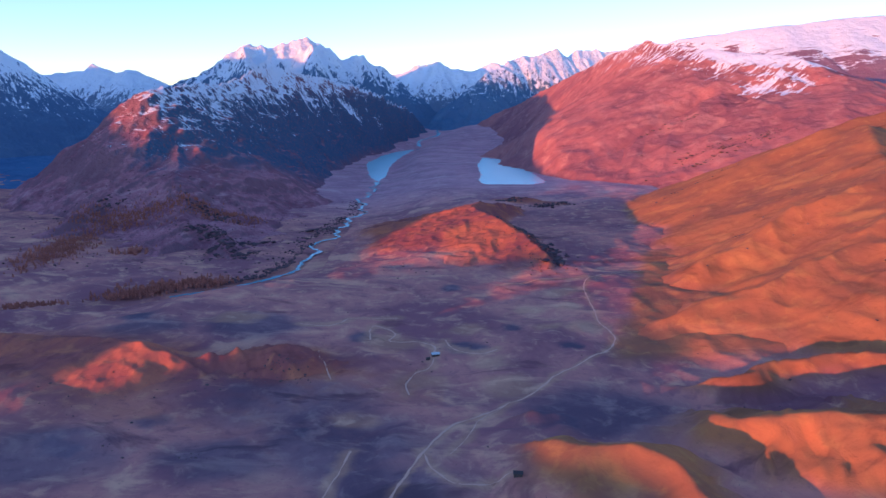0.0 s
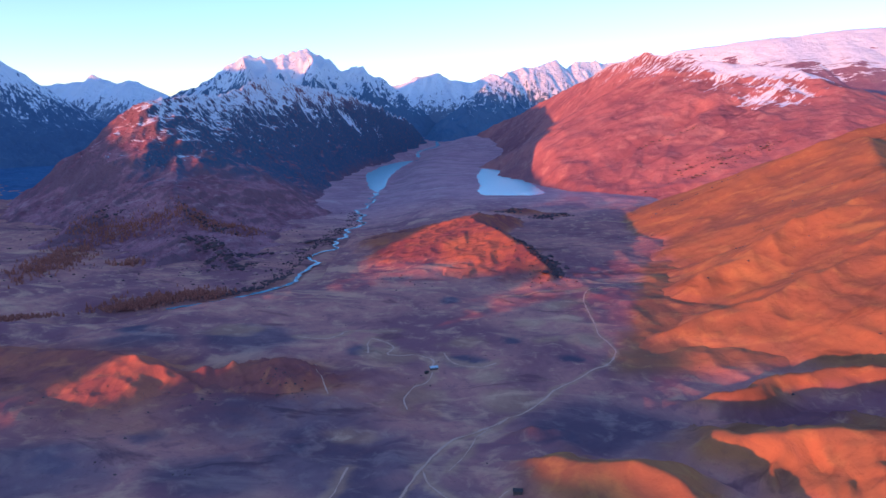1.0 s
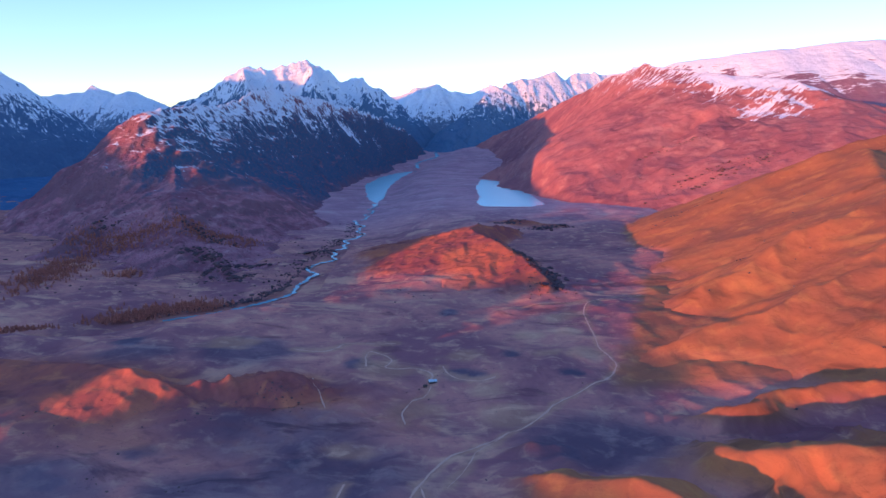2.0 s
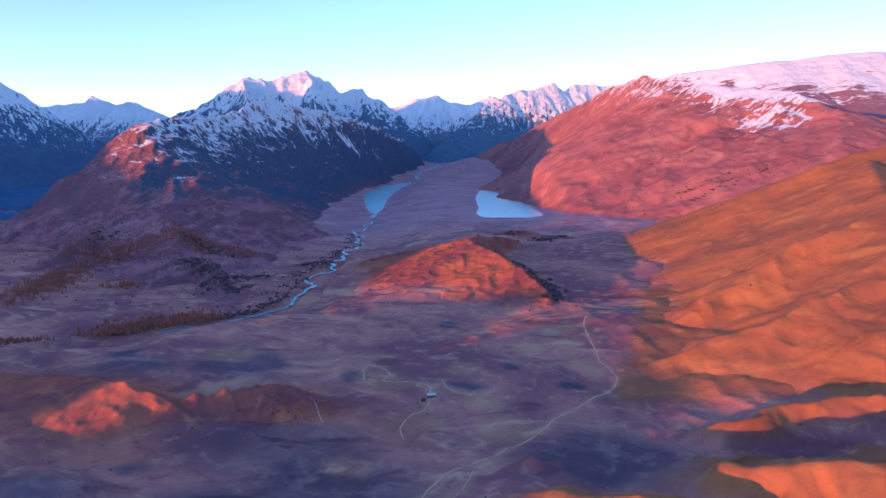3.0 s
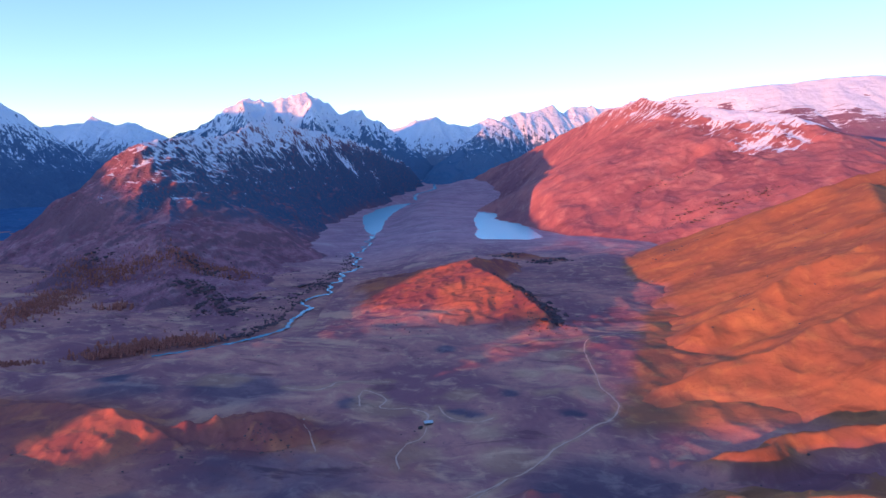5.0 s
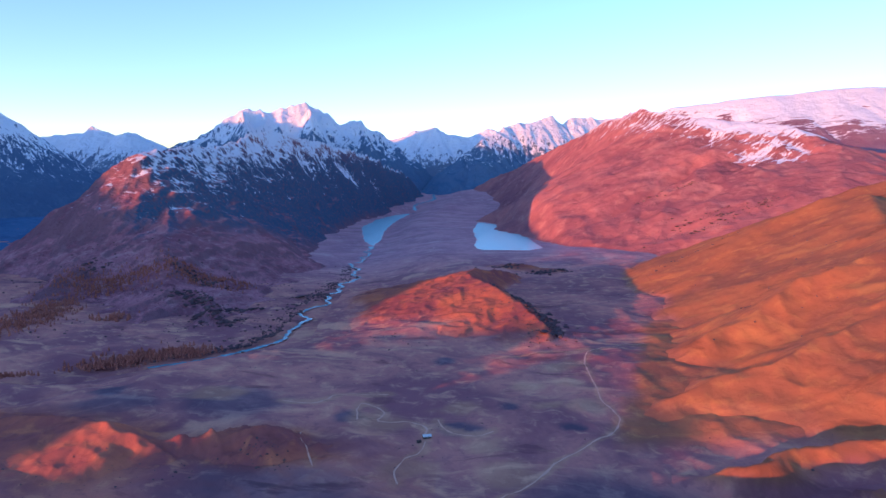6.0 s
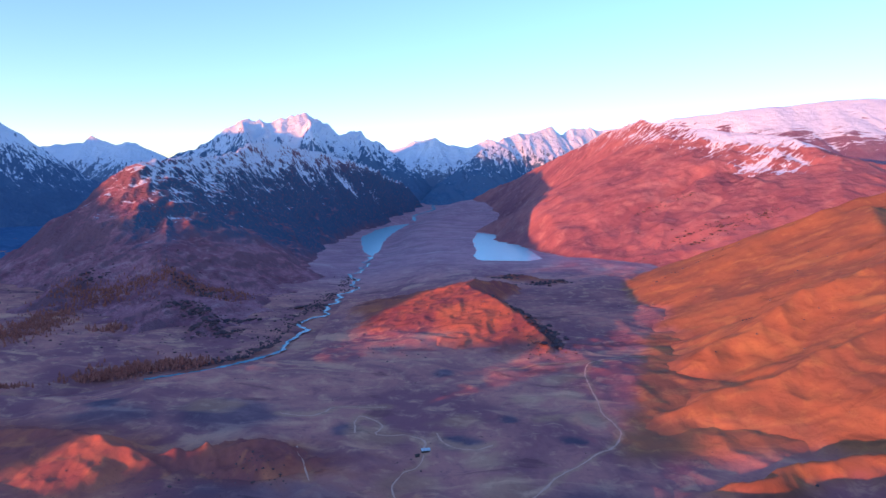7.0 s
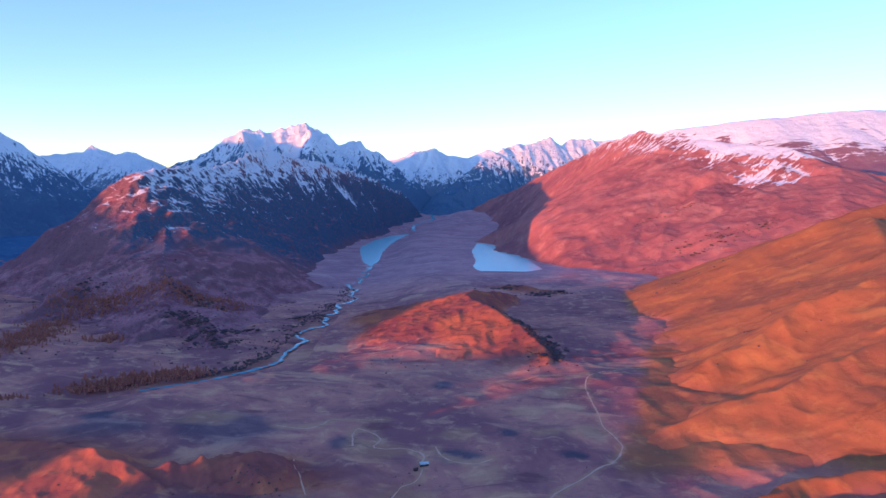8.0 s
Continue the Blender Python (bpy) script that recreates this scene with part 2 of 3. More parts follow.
def valley(x, y):
    """The bare valley floor, without its waters."""
    e = x - river_x(y)
    z = -27 + 27 * smooth(10, 190, e) + 8 * smooth(120, 420, x) - 9 * smooth(720, 500, y) * smooth(-200, 0, x) + 0.05 * np.clip(-e - 30, 0, 900)
    return z + np.clip(y - 2950, 0, 2500) * 0.085


def knolls(x, y):
    """Low swells in front of the hillside."""
    wx, wy = x + 16 * fbm(x, y, 60, 3, 56), y + 16 * fbm(x, y, 60, 3, 57)
    h = ridge(wx, wy, [(25, 362, -6, 22), (45, 356, 3, 32), (68, 347, 8, 56), (105, 332, 11, 56), (122, 306, 9, 46), (132, 270, 4, 40)], -11, 1.1, 6, 22, 69, east=1.2)
    h = np.maximum(h, ridge(wx, wy, [(135, 398, -2, 30), (157, 378, 9, 44), (190, 360, 16, 64), (235, 350, 22, 92), (330, 335, 32, 130)], -11, 1.0, 15, 28, 58))
    h = np.maximum(h, ridge(wx, wy, [(40, 398, -6, 16), (56, 400, -2, 22), (75, 402, -6, 18)], -11, 1.0))
    strip = ridge(x, wy, [(160, 451, -7, 14), (182, 450, 2, 18), (215, 456, 8, 22), (260, 462, 12, 26), (330, 470, 17, 30), (420, 474, 30, 50)], -11, 1.0, 2, 25, 59)
    return np.maximum(h, strip) + 2.4 * fbm(x, y, 30, 4, 55)


def floor_height(x, y):
    e = x - river_x(y)
    z = valley(x, y)
    calm = smooth(20, 120, np.abs(e)) * (1 - 0.7 * smooth(1300, 1700, y))
    dip = np.exp(-((x + 25) / 135) ** 2 - ((y - 660) / 85) ** 2)
    calm = calm * (1 - 0.6 * dip)
    z = z - 6 * dip + calm * (7 * fbm(x, y, 170, 6, 3, 0.5) + 3.5 * crags(x, y, 60, 5, 9) - 1.8)
    z = z - 2.5 * smooth(9, 4, np.abs(e)) * (y < 1950)
    for loop, level in ((LAKE, LAKE_Z), (POOL, POOL_Z)):
        d = outside(x + 7 * fbm(x, y, 40, 3, 21), y + 22 * fbm(x, y, 90, 3, 22), loop)
        z = np.where(d < 90, level + (z - level) * smooth(0, 90, d), z)
        z = z + np.where(d < 0, np.maximum(d * 0.12, -4.0) - 0.25, 0.25 * smooth(30, 0, d))
    return z


def red_hill(x, y):
    body = ridge(x, y, [(122, 806, 11, 80), (104, 868, 18, 150), (80, 928, 26, 195), (56, 990, 32, 200), (42, 1045, 34, 185), (60, 1110, 28, 150), (110, 1165, 18, 120)], -14, 1.15, 2.0, 45, 5, east=0.45)
    rear = ridge(x, y, [(95, 1335, 2, 50), (150, 1300, 9, 64), (205, 1262, 7, 60), (240, 1232, -2, 40)], -10, 1.0, 2.0, 30, 6)
    return np.maximum(body, rear) + 4 * fbm(x, y, 70, 5, 61) + 3.5 * (crags(x, y, 30, 5, 62) - 0.5)


def left_hill(x, y):
    wx, wy = x + 14 * fbm(x, y, 60, 4, 73), y + 14 * fbm(x, y, 60, 4, 74)
    lit = ridge(wx, wy, [(-180, 466, 7, 64), (-222, 486, 14, 110), (-255, 496, 13, 135), (-330, 512, 9, 140), (-430, 540, 6, 140)], -15, 1.15, 4.0, 34, 7, east=0.6)
    knob = ridge(wx, wy, [(-215, 478, 10, 50), (-190, 474, 8, 48), (-152, 482, 8, 44), (-112, 490, 11, 42), (-84, 490, -4, 30)], -15, 1.0, 3.0, 25, 8)
    rear = ridge(wx, wy, [(-500, 590, 6, 90), (-400, 610, 0, 80), (-320, 630, -8, 70), (-260, 640, -16, 50)], -20, 1.0, 3.0, 40, 9)
    rough = smooth(-210, -140, x)
    return np.maximum(np.maximum(lit, knob), rear) + 3 * fbm(x, y, 60, 5, 71) + (2 + 5 * rough) * (crags(x, y, 24, 5, 72) - 0.5)


def pyramid(x, y):
    a = [(-581, 1450, 225, 400), (-589, 1560, 229, 380), (-584, 1750, 240, 340), (-580, 2050, 256, 310), (-560, 2300, 313, 290), (-488, 2800, 299, 230), (-335, 3200, 254, 180), (-153, 3600, 153, 150)]
    b = [(-581, 1450, 225, 400), (-532, 1362, 142, 340), (-494, 1290, 98, 310), (-449, 1184, 66, 280), (-396, 1080, 36, 250)]
    c = [(-581, 1450, 225, 380), (-642, 1440, 190, 360), (-682, 1420, 118, 330), (-731, 1380, 76, 300), (-786, 1330, 16, 260), (-908, 1260, -30, 250)]
    wx, wy = x + 30 * fbm(x, y, 140, 4, 26), y + 30 * fbm(x, y, 140, 4, 27)
    h = np.maximum(ridge(wx, wy, a, -40, 1.25, 14, 90, 11), np.maximum(ridge(wx, wy, b, -40, 1.25, 16, 60, 12), ridge(wx, wy, c, -40, 1.35, 14, 60, 13)))
    d = [(-494, 1290, 92, 190), (-520, 1190, 62, 120), (-560, 1090, 36, 90), (-590, 990, 12, 80), (-600, 900, -8, 60)]
    e = [(-449, 1184, 62, 150), (-405, 1090, 34, 90), (-385, 1010, 14, 70), (-390, 930, -6, 60)]
    f = [(-350, 1030, 4, 50), (-315, 985, 6, 56), (-290, 940, -4, 44)]
    for line, seed in ((d, 83), (e, 84), (f, 85)):
        h = blend(h, ridge(wx, wy, line, -42, 1.1, 8, 50, seed), 12)
    high = smooth(60, 180, h)
    along, across = 0.5 * x + 0.86 * y, 0.86 * x - 0.5 * y
    folds = crags(along / 2.6, across, 62, 6, 15) - 0.45
    return h + (8 + 3 * high) * fbm(x, y, 150, 7, 14, 0.5) + (15 + 3 * high) * folds + 5 * high * (crags(x, y, 26, 4, 28) - 0.45)


def right_mountain(x, y):
    a = [(250, 3700, 110, 200), (402, 3500, 184, 260), (518, 3300, 262, 330), (607, 3050, 322, 390), (660, 2700, 368, 390), (669, 2400, 378, 425), (700, 2280, 352, 600), (780, 2150, 330, 760), (960, 2000, 308, 800), (1001, 1850, 260, 760), (1102, 1800, 222, 700), (1500, 1700, 196, 600)]
    h = ridge(x, y, a, -25, 1.0, 18, 110, 16)
    u, v = (x - 838) * 0.95 + (y - 1850) * 0.3, (y - 1850) * 0.95 - (x - 838) * 0.3
    r = np.hypot(u / 140, v / 95) + 0.35 * fbm(x, y, 70, 4, 46)
    h = h - 12 * smooth(1.05, 0.4, r)
    t = np.clip(((x - 400) * 280 + (y - 1720) * 160) / (280 ** 2 + 160 ** 2), 0, 1)
    off = np.hypot(x - 400 - 280 * t, y - 1720 - 160 * t) + 8 * fbm(x, y, 40, 3, 53)
    h = h - (4 + 12 * t) * smooth(14 + 26 * t, 0, off)
    h = h - 45 * smooth(80, -5, outside(x, y, LAKE))
    return h + 14 * fbm(x, y, 260, 7, 17) + 9 * (crags(x, y, 100, 6, 18) - 0.5)


def gold_slope(x, y):
    a = [(308, 1057, 14, 110), (361, 1080, 30, 140), (458, 1110, 58, 210), (551, 1130, 130, 330), (625, 1140, 160, 400), (707, 1150, 184, 460), (858, 1200, 211, 560), (1300, 1200, 240, 700)]
    b = [(640, 1080, 162, 420), (540, 860, 124, 350), (500, 720, 112, 320), (490, 600, 104, 300), (500, 520, 82, 270), (520, 400, 70, 280), (520, 200, 60, 300)]
    c = [(500, 700, 110, 300), (340, 620, 55, 130), (250, 592, 30, 90), (192, 576, 15, 54), (166, 578, 4, 30)]
    e = [(520, 800, 122, 280), (350, 745, 66, 130), (265, 700, 34, 80), (225, 690, 14, 50)]
    wx, wy = x + 18 * fbm(x, y, 90, 3, 65), y + 18 * fbm(x, y, 90, 3, 66)
    h = blend(ridge(x, y, a, -15, 1.1, 5, 90, 19), ridge(x, y, b, -12, 1.15, 4, 80, 24), 16)
    h = blend(h, blend(ridge(wx, wy, c, -12, 1.0, 4, 45, 29), ridge(wx, wy, e, -12, 1.0, 3, 60, 30), 12), 14)
    h = h + 4 * fbm(x, y, 120, 6, 20) + 4 * (crags(x, y, 60, 5, 25) - 0.5)
    return np.maximum(h, knolls(x, y))


def snow_peak(x, y):
    a = [(-1500, 3550, 200, 500), (-1333, 3600, 263, 500), (-1206, 3700, 335, 520), (-1039, 3800, 467, 560), (-881, 3880, 473, 560), (-715, 3930, 506, 600), (-549, 3960, 420, 560), (-446, 4000, 422, 520), (-296, 4050, 340, 420), (-142, 4100, 180, 300)]
    b = [(-1039, 3800, 462, 330), (-960, 3560, 390, 260), (-900, 3380, 280, 220)]
    c = [(-715, 3930, 500, 360), (-640, 3650, 400, 260), (-600, 3450, 270, 220)]
    e = [(-446, 4000, 418, 300), (-380, 3780, 330, 220), (-330, 3600, 230, 180)]
    spurs = np.maximum(np.maximum(ridge(x, y, b, -20, 1.0, 40, 90, 47), ridge(x, y, c, -20, 1.0, 40, 90, 48)), ridge(x, y, e, -20, 1.0, 30, 90, 49))
    return np.maximum(spurs, ridge(x, y, a, -20, 1.1, 90, 230, 31)) + 36 * (crags(x, y, 120, 7, 32) - 0.5) + 12 * fbm(x, y, 200, 6, 33)


def west_mountain(x, y):
    a = [(-2100, 2350, 640, 800), (-1748, 2450, 493, 700), (-1624, 2500, 408, 640), (-1546, 2550, 356, 600), (-1474, 2650, 264, 560), (-1435, 2720, 206, 520), (-1367, 2850, 108, 480), (-1250, 3000, 60, 400)]
    return ridge(x, y, a, -20, 1.15, 25, 90, 34) + 14 * (crags(x, y, 110, 6, 35) - 0.5) + 8 * fbm(x, y, 160, 6, 36)


def far_twin(x, y):
    a = [(-2800, 4250, 300, 400), (-2494, 4300, 311, 400), (-2374, 4300, 333, 400), (-2120, 4300, 359, 420), (-2073, 4300, 401, 420), (-1915, 4250, 348, 400), (-1815, 4200, 365, 420), (-1666, 4200, 314, 400), (-1400, 4150, 180, 400)]
    return ridge(x, y, a, 0, 1.1, 70, 170, 37) + 18 * (crags(x, y, 130, 6, 38) - 0.5)


def far_middle(x, y):
    a = [(-600, 4600, 290, 350), (-445, 4600, 319, 380), (-229, 4600, 372, 400), (-157, 4600, 406, 420), (-32, 4600, 423, 420), (57, 4600, 382, 400), (182, 4600, 372, 400), (308, 4620, 424, 420), (415, 4600, 389, 400)]
    return ridge(x, y, a, 0, 1.1, 70, 140, 39) + 24 * (crags(x, y, 120, 6, 41) - 0.5)


def far_east(x, y):
    a = [(40, 3800, 110, 250), (125, 3900, 225, 300), (237, 4000, 332, 380), (410, 4200, 425, 450), (567, 4280, 455, 480), (673, 4330, 481, 480), (750, 4380, 451, 480), (807, 4420, 480, 480), (1030, 4500, 492, 500), (1300, 4500, 470, 500)]
    return ridge(x, y, a, 0, 1.1, 80, 160, 42) + 28 * (crags(x, y, 120, 6, 43) - 0.5)


def plateau(x, y):
    a = [(880, 3000, 400, 330), (962, 3000, 428, 420), (1191, 3000, 464, 620), (1396, 3000, 482, 900), (1600, 3000, 510, 900), (1801, 3000, 524, 900), (2102, 3000, 536, 900), (2600, 3000, 540, 900)]
    return ridge(x, y, a, 0, 0.9, 16, 160, 44) + 14 * fbm(x, y, 300, 6, 45)


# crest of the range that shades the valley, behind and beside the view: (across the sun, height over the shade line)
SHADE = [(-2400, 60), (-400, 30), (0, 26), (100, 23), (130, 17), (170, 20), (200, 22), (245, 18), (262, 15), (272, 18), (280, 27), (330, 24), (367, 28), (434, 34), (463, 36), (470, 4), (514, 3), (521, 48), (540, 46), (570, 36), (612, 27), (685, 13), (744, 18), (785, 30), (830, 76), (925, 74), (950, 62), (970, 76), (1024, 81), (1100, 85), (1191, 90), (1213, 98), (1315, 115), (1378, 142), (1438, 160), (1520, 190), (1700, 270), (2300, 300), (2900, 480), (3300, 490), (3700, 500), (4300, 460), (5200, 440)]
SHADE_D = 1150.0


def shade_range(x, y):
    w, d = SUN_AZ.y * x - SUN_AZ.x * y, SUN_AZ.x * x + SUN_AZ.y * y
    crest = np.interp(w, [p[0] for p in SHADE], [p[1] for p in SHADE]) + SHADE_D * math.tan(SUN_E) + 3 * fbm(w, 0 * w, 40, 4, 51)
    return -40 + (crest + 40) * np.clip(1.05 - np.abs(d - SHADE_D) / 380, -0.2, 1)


FORMS = {"red_hill": red_hill, "left_hill": left_hill, "pyramid": pyramid, "right_mountain": right_mountain, "gold_slope": gold_slope}


def surface(x, y):
    """Height of the land at places in the valley."""
    x, y = np.asarray(x, float), np.asarray(y, float)
    z = floor_height(x, y)
    for form in FORMS.values():
        z = np.maximum(z, form(x, y))
    return z


# ---- land meshes ----


def blurred(a, r):
    """Mean over a square of 2 r + 1 cells."""
    for axis in (0, 1):
        pad = [(r + 1, r) if k == axis else (0, 0) for k in (0, 1)]
        c = np.cumsum(np.pad(a, pad, mode="edge"), axis)
        n = a.shape[axis]
        a = (np.take(c, range(2 * r + 1, 2 * r + 1 + n), axis) - np.take(c, range(0, n), axis)) / (2 * r + 1)
    return a


# Middles of patches: small darker ones, wide darker ones, then bare ground.
DARK_SPOTS = [(59, 584), (-67, 555), (19, 535), (-86, 388), (-173, 393), (72, 403), (88, 727), (9, 704), (-264, 591), (103, 541), (-210, 352)]
DARK_STRETCHES = [(-120, 350), (-215, 345), (-60, 372), (-300, 330), (-30, 320), (-100, 430), (-250, 560), (-160, 575), (100, 420)]
BARE = [(118, 640), (128, 585), (120, 690), (150, 735), (-18, 473), (-43, 546), (96, 586), (37, 508), (46, 463), (-55, 404), (17, 575), (-180, 592), (83, 636)]


TRACK = [(-31, 280), (-26, 317), (-19, 341), (-11, 364), (2, 395), (31, 423), (56, 446), (82, 480), (111, 510), (131, 532), (142, 554), (142, 572), (138, 597), (140, 630), (141, 664), (145, 703), (157, 730), (190, 756), (222, 768)]
PATHS = (
    ([(-124, 585), (-98, 575), (-88, 590), (-81, 608), (-40, 612)], 2.2),
    ([(-59, 547), (-62, 574), (-59, 588), (-46, 579), (-40, 565), (-43, 549), (-20, 549), (-7, 540), (-8, 526)], 2.2),
    ([(2, 555), (7, 536), (25, 523), (43, 532)], 2.0),
    ([(-96, 517), (-93, 502), (-84, 482), (-79, 468)], 1.4),
    ([(-23, 449), (-26, 470), (-20, 486), (-10, 499), (-7, 517)], 1.6),
    ([(-11, 365), (-6, 347), (5, 332), (20, 331), (36, 338)], 1.4),
    ([(82, 480), (70, 463), (43, 433), (23, 410), (16, 389), (4, 362)], 1.4),
    ([(157, 730), (120, 742), (90, 728), (60, 722)], 1.4),
    ([(-53, 262), (-60, 305), (-56, 335), (-52, 365)], 1.5),
)


def beside(x, y):
    """Ground worn bare along the tracks."""
    worn = np.zeros(np.shape(x))
    here = (x > -160) & (x < 260) & (y > 240) & (y < 800)
    if here.any():
        px, py = x[here] + 5 * fbm(x[here], y[here], 18, 3, 93), y[here] + 5 * fbm(x[here], y[here], 18, 3, 94)
        near = np.full(px.shape, 1e9)
        for line, wide in [(TRACK, 0.6)] + list(PATHS):
            for (ax, ay), (bx, by) in zip(line, line[1:]):
                t = np.clip(((px - ax) * (bx - ax) + (py - ay) * (by - ay)) / ((bx - ax) ** 2 + (by - ay) ** 2), 0, 1)
                near = np.minimum(near, np.hypot(px - ax - t * (bx - ax), py - ay - t * (by - ay)) / max(0.5, wide / 2))
        worn[here] = smooth(8, 1.5, near)
    return worn


def patches(x, y, spots, wide, seed):
    """Soft-edged, ragged patches round a few places, drawn out across the valley."""
    total = np.zeros(np.shape(x))
    wx, wy = x + 12 * fbm(x, y, 30, 4, seed), y + 9 * fbm(x, y, 26, 4, seed + 9)
    for k, (px, py) in enumerate(spots):
        grow = wide * (0.75 + 0.25 * (k % 3))
        total = np.maximum(total, smooth(1.25, 0.45, np.hypot((wx - px) / grow, (wy - py) / (grow * 0.8))))
    return total


def within(form, x, y, box):
    """A land form's height inside its own stretch of the plan, far below ground elsewhere."""
    z = np.full(np.shape(x), -500.0)
    here = (x > box[0]) & (x < box[1]) & (y > box[2]) & (y < box[3])
    if here.any():
        z[here] = form(x[here], y[here])
    return z


def covered(x, y):
    """How far dry grass, with low sunlight in its golden colour, and red heath have taken over from the plain steppe.
    """
    low = floor_height(x, y)
    # The sun-warmed tone is held back on low, shaded ground nearby.
    near = smooth(520, 430, y)
    gold = smooth(-5 + 6 * near, 7 + 5 * near, within(gold_slope, x, y, (0, 1600, 100, 2000)) - low)
    # Same tone over the floor east of the sunlight's edge.
    gold = np.maximum(gold, 0.9 * smooth(0, 26, x - 150 - 0.33 * (y - 600) + 14 * fbm(x, y, 40, 4, 67)) * smooth(490, 530, y) * smooth(900, 840, y))
    red = within(red_hill, x, y, (-250, 350, 600, 1450))
    heath = np.maximum(smooth(-4, 6, red - low) * smooth(-13, -5, red), 0.9 * smooth(-17, 6, within(left_hill, x, y, (-800, 0, 200, 800)) - low) * smooth(600, 520, y))
    meadow = smooth(1100, 1700, y) * smooth(700, 400, np.abs(x))
    return {"gold": gold, "heath": heath, "meadow": meadow, "dark_cover": np.maximum(0.85 * patches(x, y, DARK_SPOTS, 15, 90), 0.72 * patches(x, y, DARK_STRETCHES, 50, 92)), "bare": np.maximum(0.8 * patches(x, y, BARE, 20, 91), 0.75 * beside(x, y))}


def snowfields(x, y, z):
    """Old snow that lies on in a wide hanging bowl and below the crest."""
    u, v = (x - 850) * 0.95 + (y - 1870) * 0.3, (y - 1870) * 0.95 - (x - 850) * 0.3
    r = np.hypot(u / 130, v / 110) + 0.5 * fbm(x, y, 60, 4, 46)
    cap = smooth(258, 305, z + 30 * fbm(x, y, 90, 5, 64)) * smooth(690, 900, x + 40 * fbm(x, y, 120, 4, 63))
    return 1.9 * smooth(1.15, 0.3, r) + 2.6 * cap


def sheet(name, xs, ys, height, material, trim=None, hollows=0, cover=False, drifts=None):
    """A mesh over the grid of xs and ys; cells where trim says so are left out. hollows: reach, in cells, of the sheltered places that hold snow."""
    gx, gy = np.meshgrid(np.asarray(xs, float), np.asarray(ys, float))
    gz = height(gx, gy)
    rows, cols = gx.shape
    grown = {k: v.ravel() for k, v in covered(gx, gy).items()} if cover else {}
    keep_hollow = np.clip((blurred(gz, hollows) - gz) / 9.0, -0.35, 3) if hollows else None
    if drifts is not None:
        keep_hollow = keep_hollow + drifts(gx, gy, gz)
    keep_hollow = keep_hollow.ravel() if hollows else None
    idx = np.arange(rows * cols).reshape(rows, cols)
    quads = np.stack([idx[:-1, :-1], idx[:-1, 1:], idx[1:, 1:], idx[1:, :-1]], -1).reshape(-1, 4)
    if trim is not None:
        keep = ~trim(gx, gy, gz).ravel()
        quads = quads[keep[quads].any(1)]
        used = np.zeros(rows * cols, bool)
        used[quads] = True
        remap = np.cumsum(used) - 1
        quads = remap[quads]
        points = np.stack([gx, gy, gz], -1).reshape(-1, 3)[used]
        keep_hollow = keep_hollow[used] if hollows else None
        grown = {k: v[used] for k, v in grown.items()}
    else:
        points = np.stack([gx, gy, gz], -1).reshape(-1, 3)
    me = bpy.data.meshes.new(name)
    me.vertices.add(len(points))
    me.vertices.foreach_set("co", points.astype(np.float32).ravel())
    me.loops.add(quads.size)
    me.loops.foreach_set("vertex_index", quads.astype(np.int32).ravel())
    me.polygons.add(len(quads))
    me.polygons.foreach_set("loop_start", np.arange(0, quads.size, 4, dtype=np.int32))
    me.polygons.foreach_set("use_smooth", np.ones(len(quads), bool))
    me.update(calc_edges=True)
    me.materials.append(material)
    if hollows:
        me.attributes.new("hollow", "FLOAT", "POINT").data.foreach_set("value", keep_hollow.astype(np.float32))
    for key, values in grown.items():
        me.attributes.new(key, "FLOAT", "POINT").data.foreach_set("value", values.astype(np.float32))
    return new(name, me)


def graded(lo, a, b, hi, step, grow=1.09):
    """Even steps from a to b, widening out to lo and hi."""
    mid = list(np.arange(a, b + step, step))
    right, s = [], step
    while (right or mid)[-1] < hi:
        s = min(s * grow, 160)
        right.append((right or mid)[-1] + s)
    left, s = [], step
    while (left or mid[:1])[-1] > lo:
        s = min(s * grow, 160)
        left.append((left or mid[:1])[-1] - s)
    return left[::-1] + mid + right


def buried(depth=6.0):
    return lambda x, y, z: z < floor_height(x, y) - depth


ground = sheet("ground", graded(-4800, -520, 320, 4800, 3.0, 1.05), graded(-4800, 290, 1250, 4800, 3.0, 1.03), floor_height, STEPPE, cover=True)
tagged(ground, "purple-brown dry steppe valley floor in evening shade", "ground", kind="structure")

hill = sheet("hill", np.arange(-150, 270, 1.7), graded(650, 700, 1180, 1420, 1.8, 1.05), red_hill, STEPPE, buried(), cover=True)
tagged(hill, "low rounded hill of rust-red heath on the valley floor", "hill")
hill2 = sheet("hill", graded(-720, -320, -60, -50, 1.3, 1.03), graded(270, 370, 520, 640, 1.3, 1.04), left_hill, STEPPE, buried(), cover=True)
tagged(hill2, "low knoll of brown heath and dark outcrops", "hill")
slope = sheet("hillside", graded(15, 20, 420, 1500, 2.5, 1.02), graded(240, 280, 620, 1900, 2.5, 1.01), gold_slope, STEPPE, buried(), cover=True)
tagged(slope, "smooth hillside of golden dry grass in low sun", "hillside", kind="structure")
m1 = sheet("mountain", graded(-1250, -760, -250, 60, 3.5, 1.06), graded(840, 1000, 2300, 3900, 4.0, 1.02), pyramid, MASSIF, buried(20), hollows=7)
tagged(m1, "rocky pyramid-shaped mountain with streaks of snow and a wooded foot", "mountain")
m2 = sheet("mountain", np.arange(60, 1900, 5.0), np.arange(1150, 3700, 5.0), right_mountain, PURPLE, buried(20), hollows=14, drifts=snowfields)
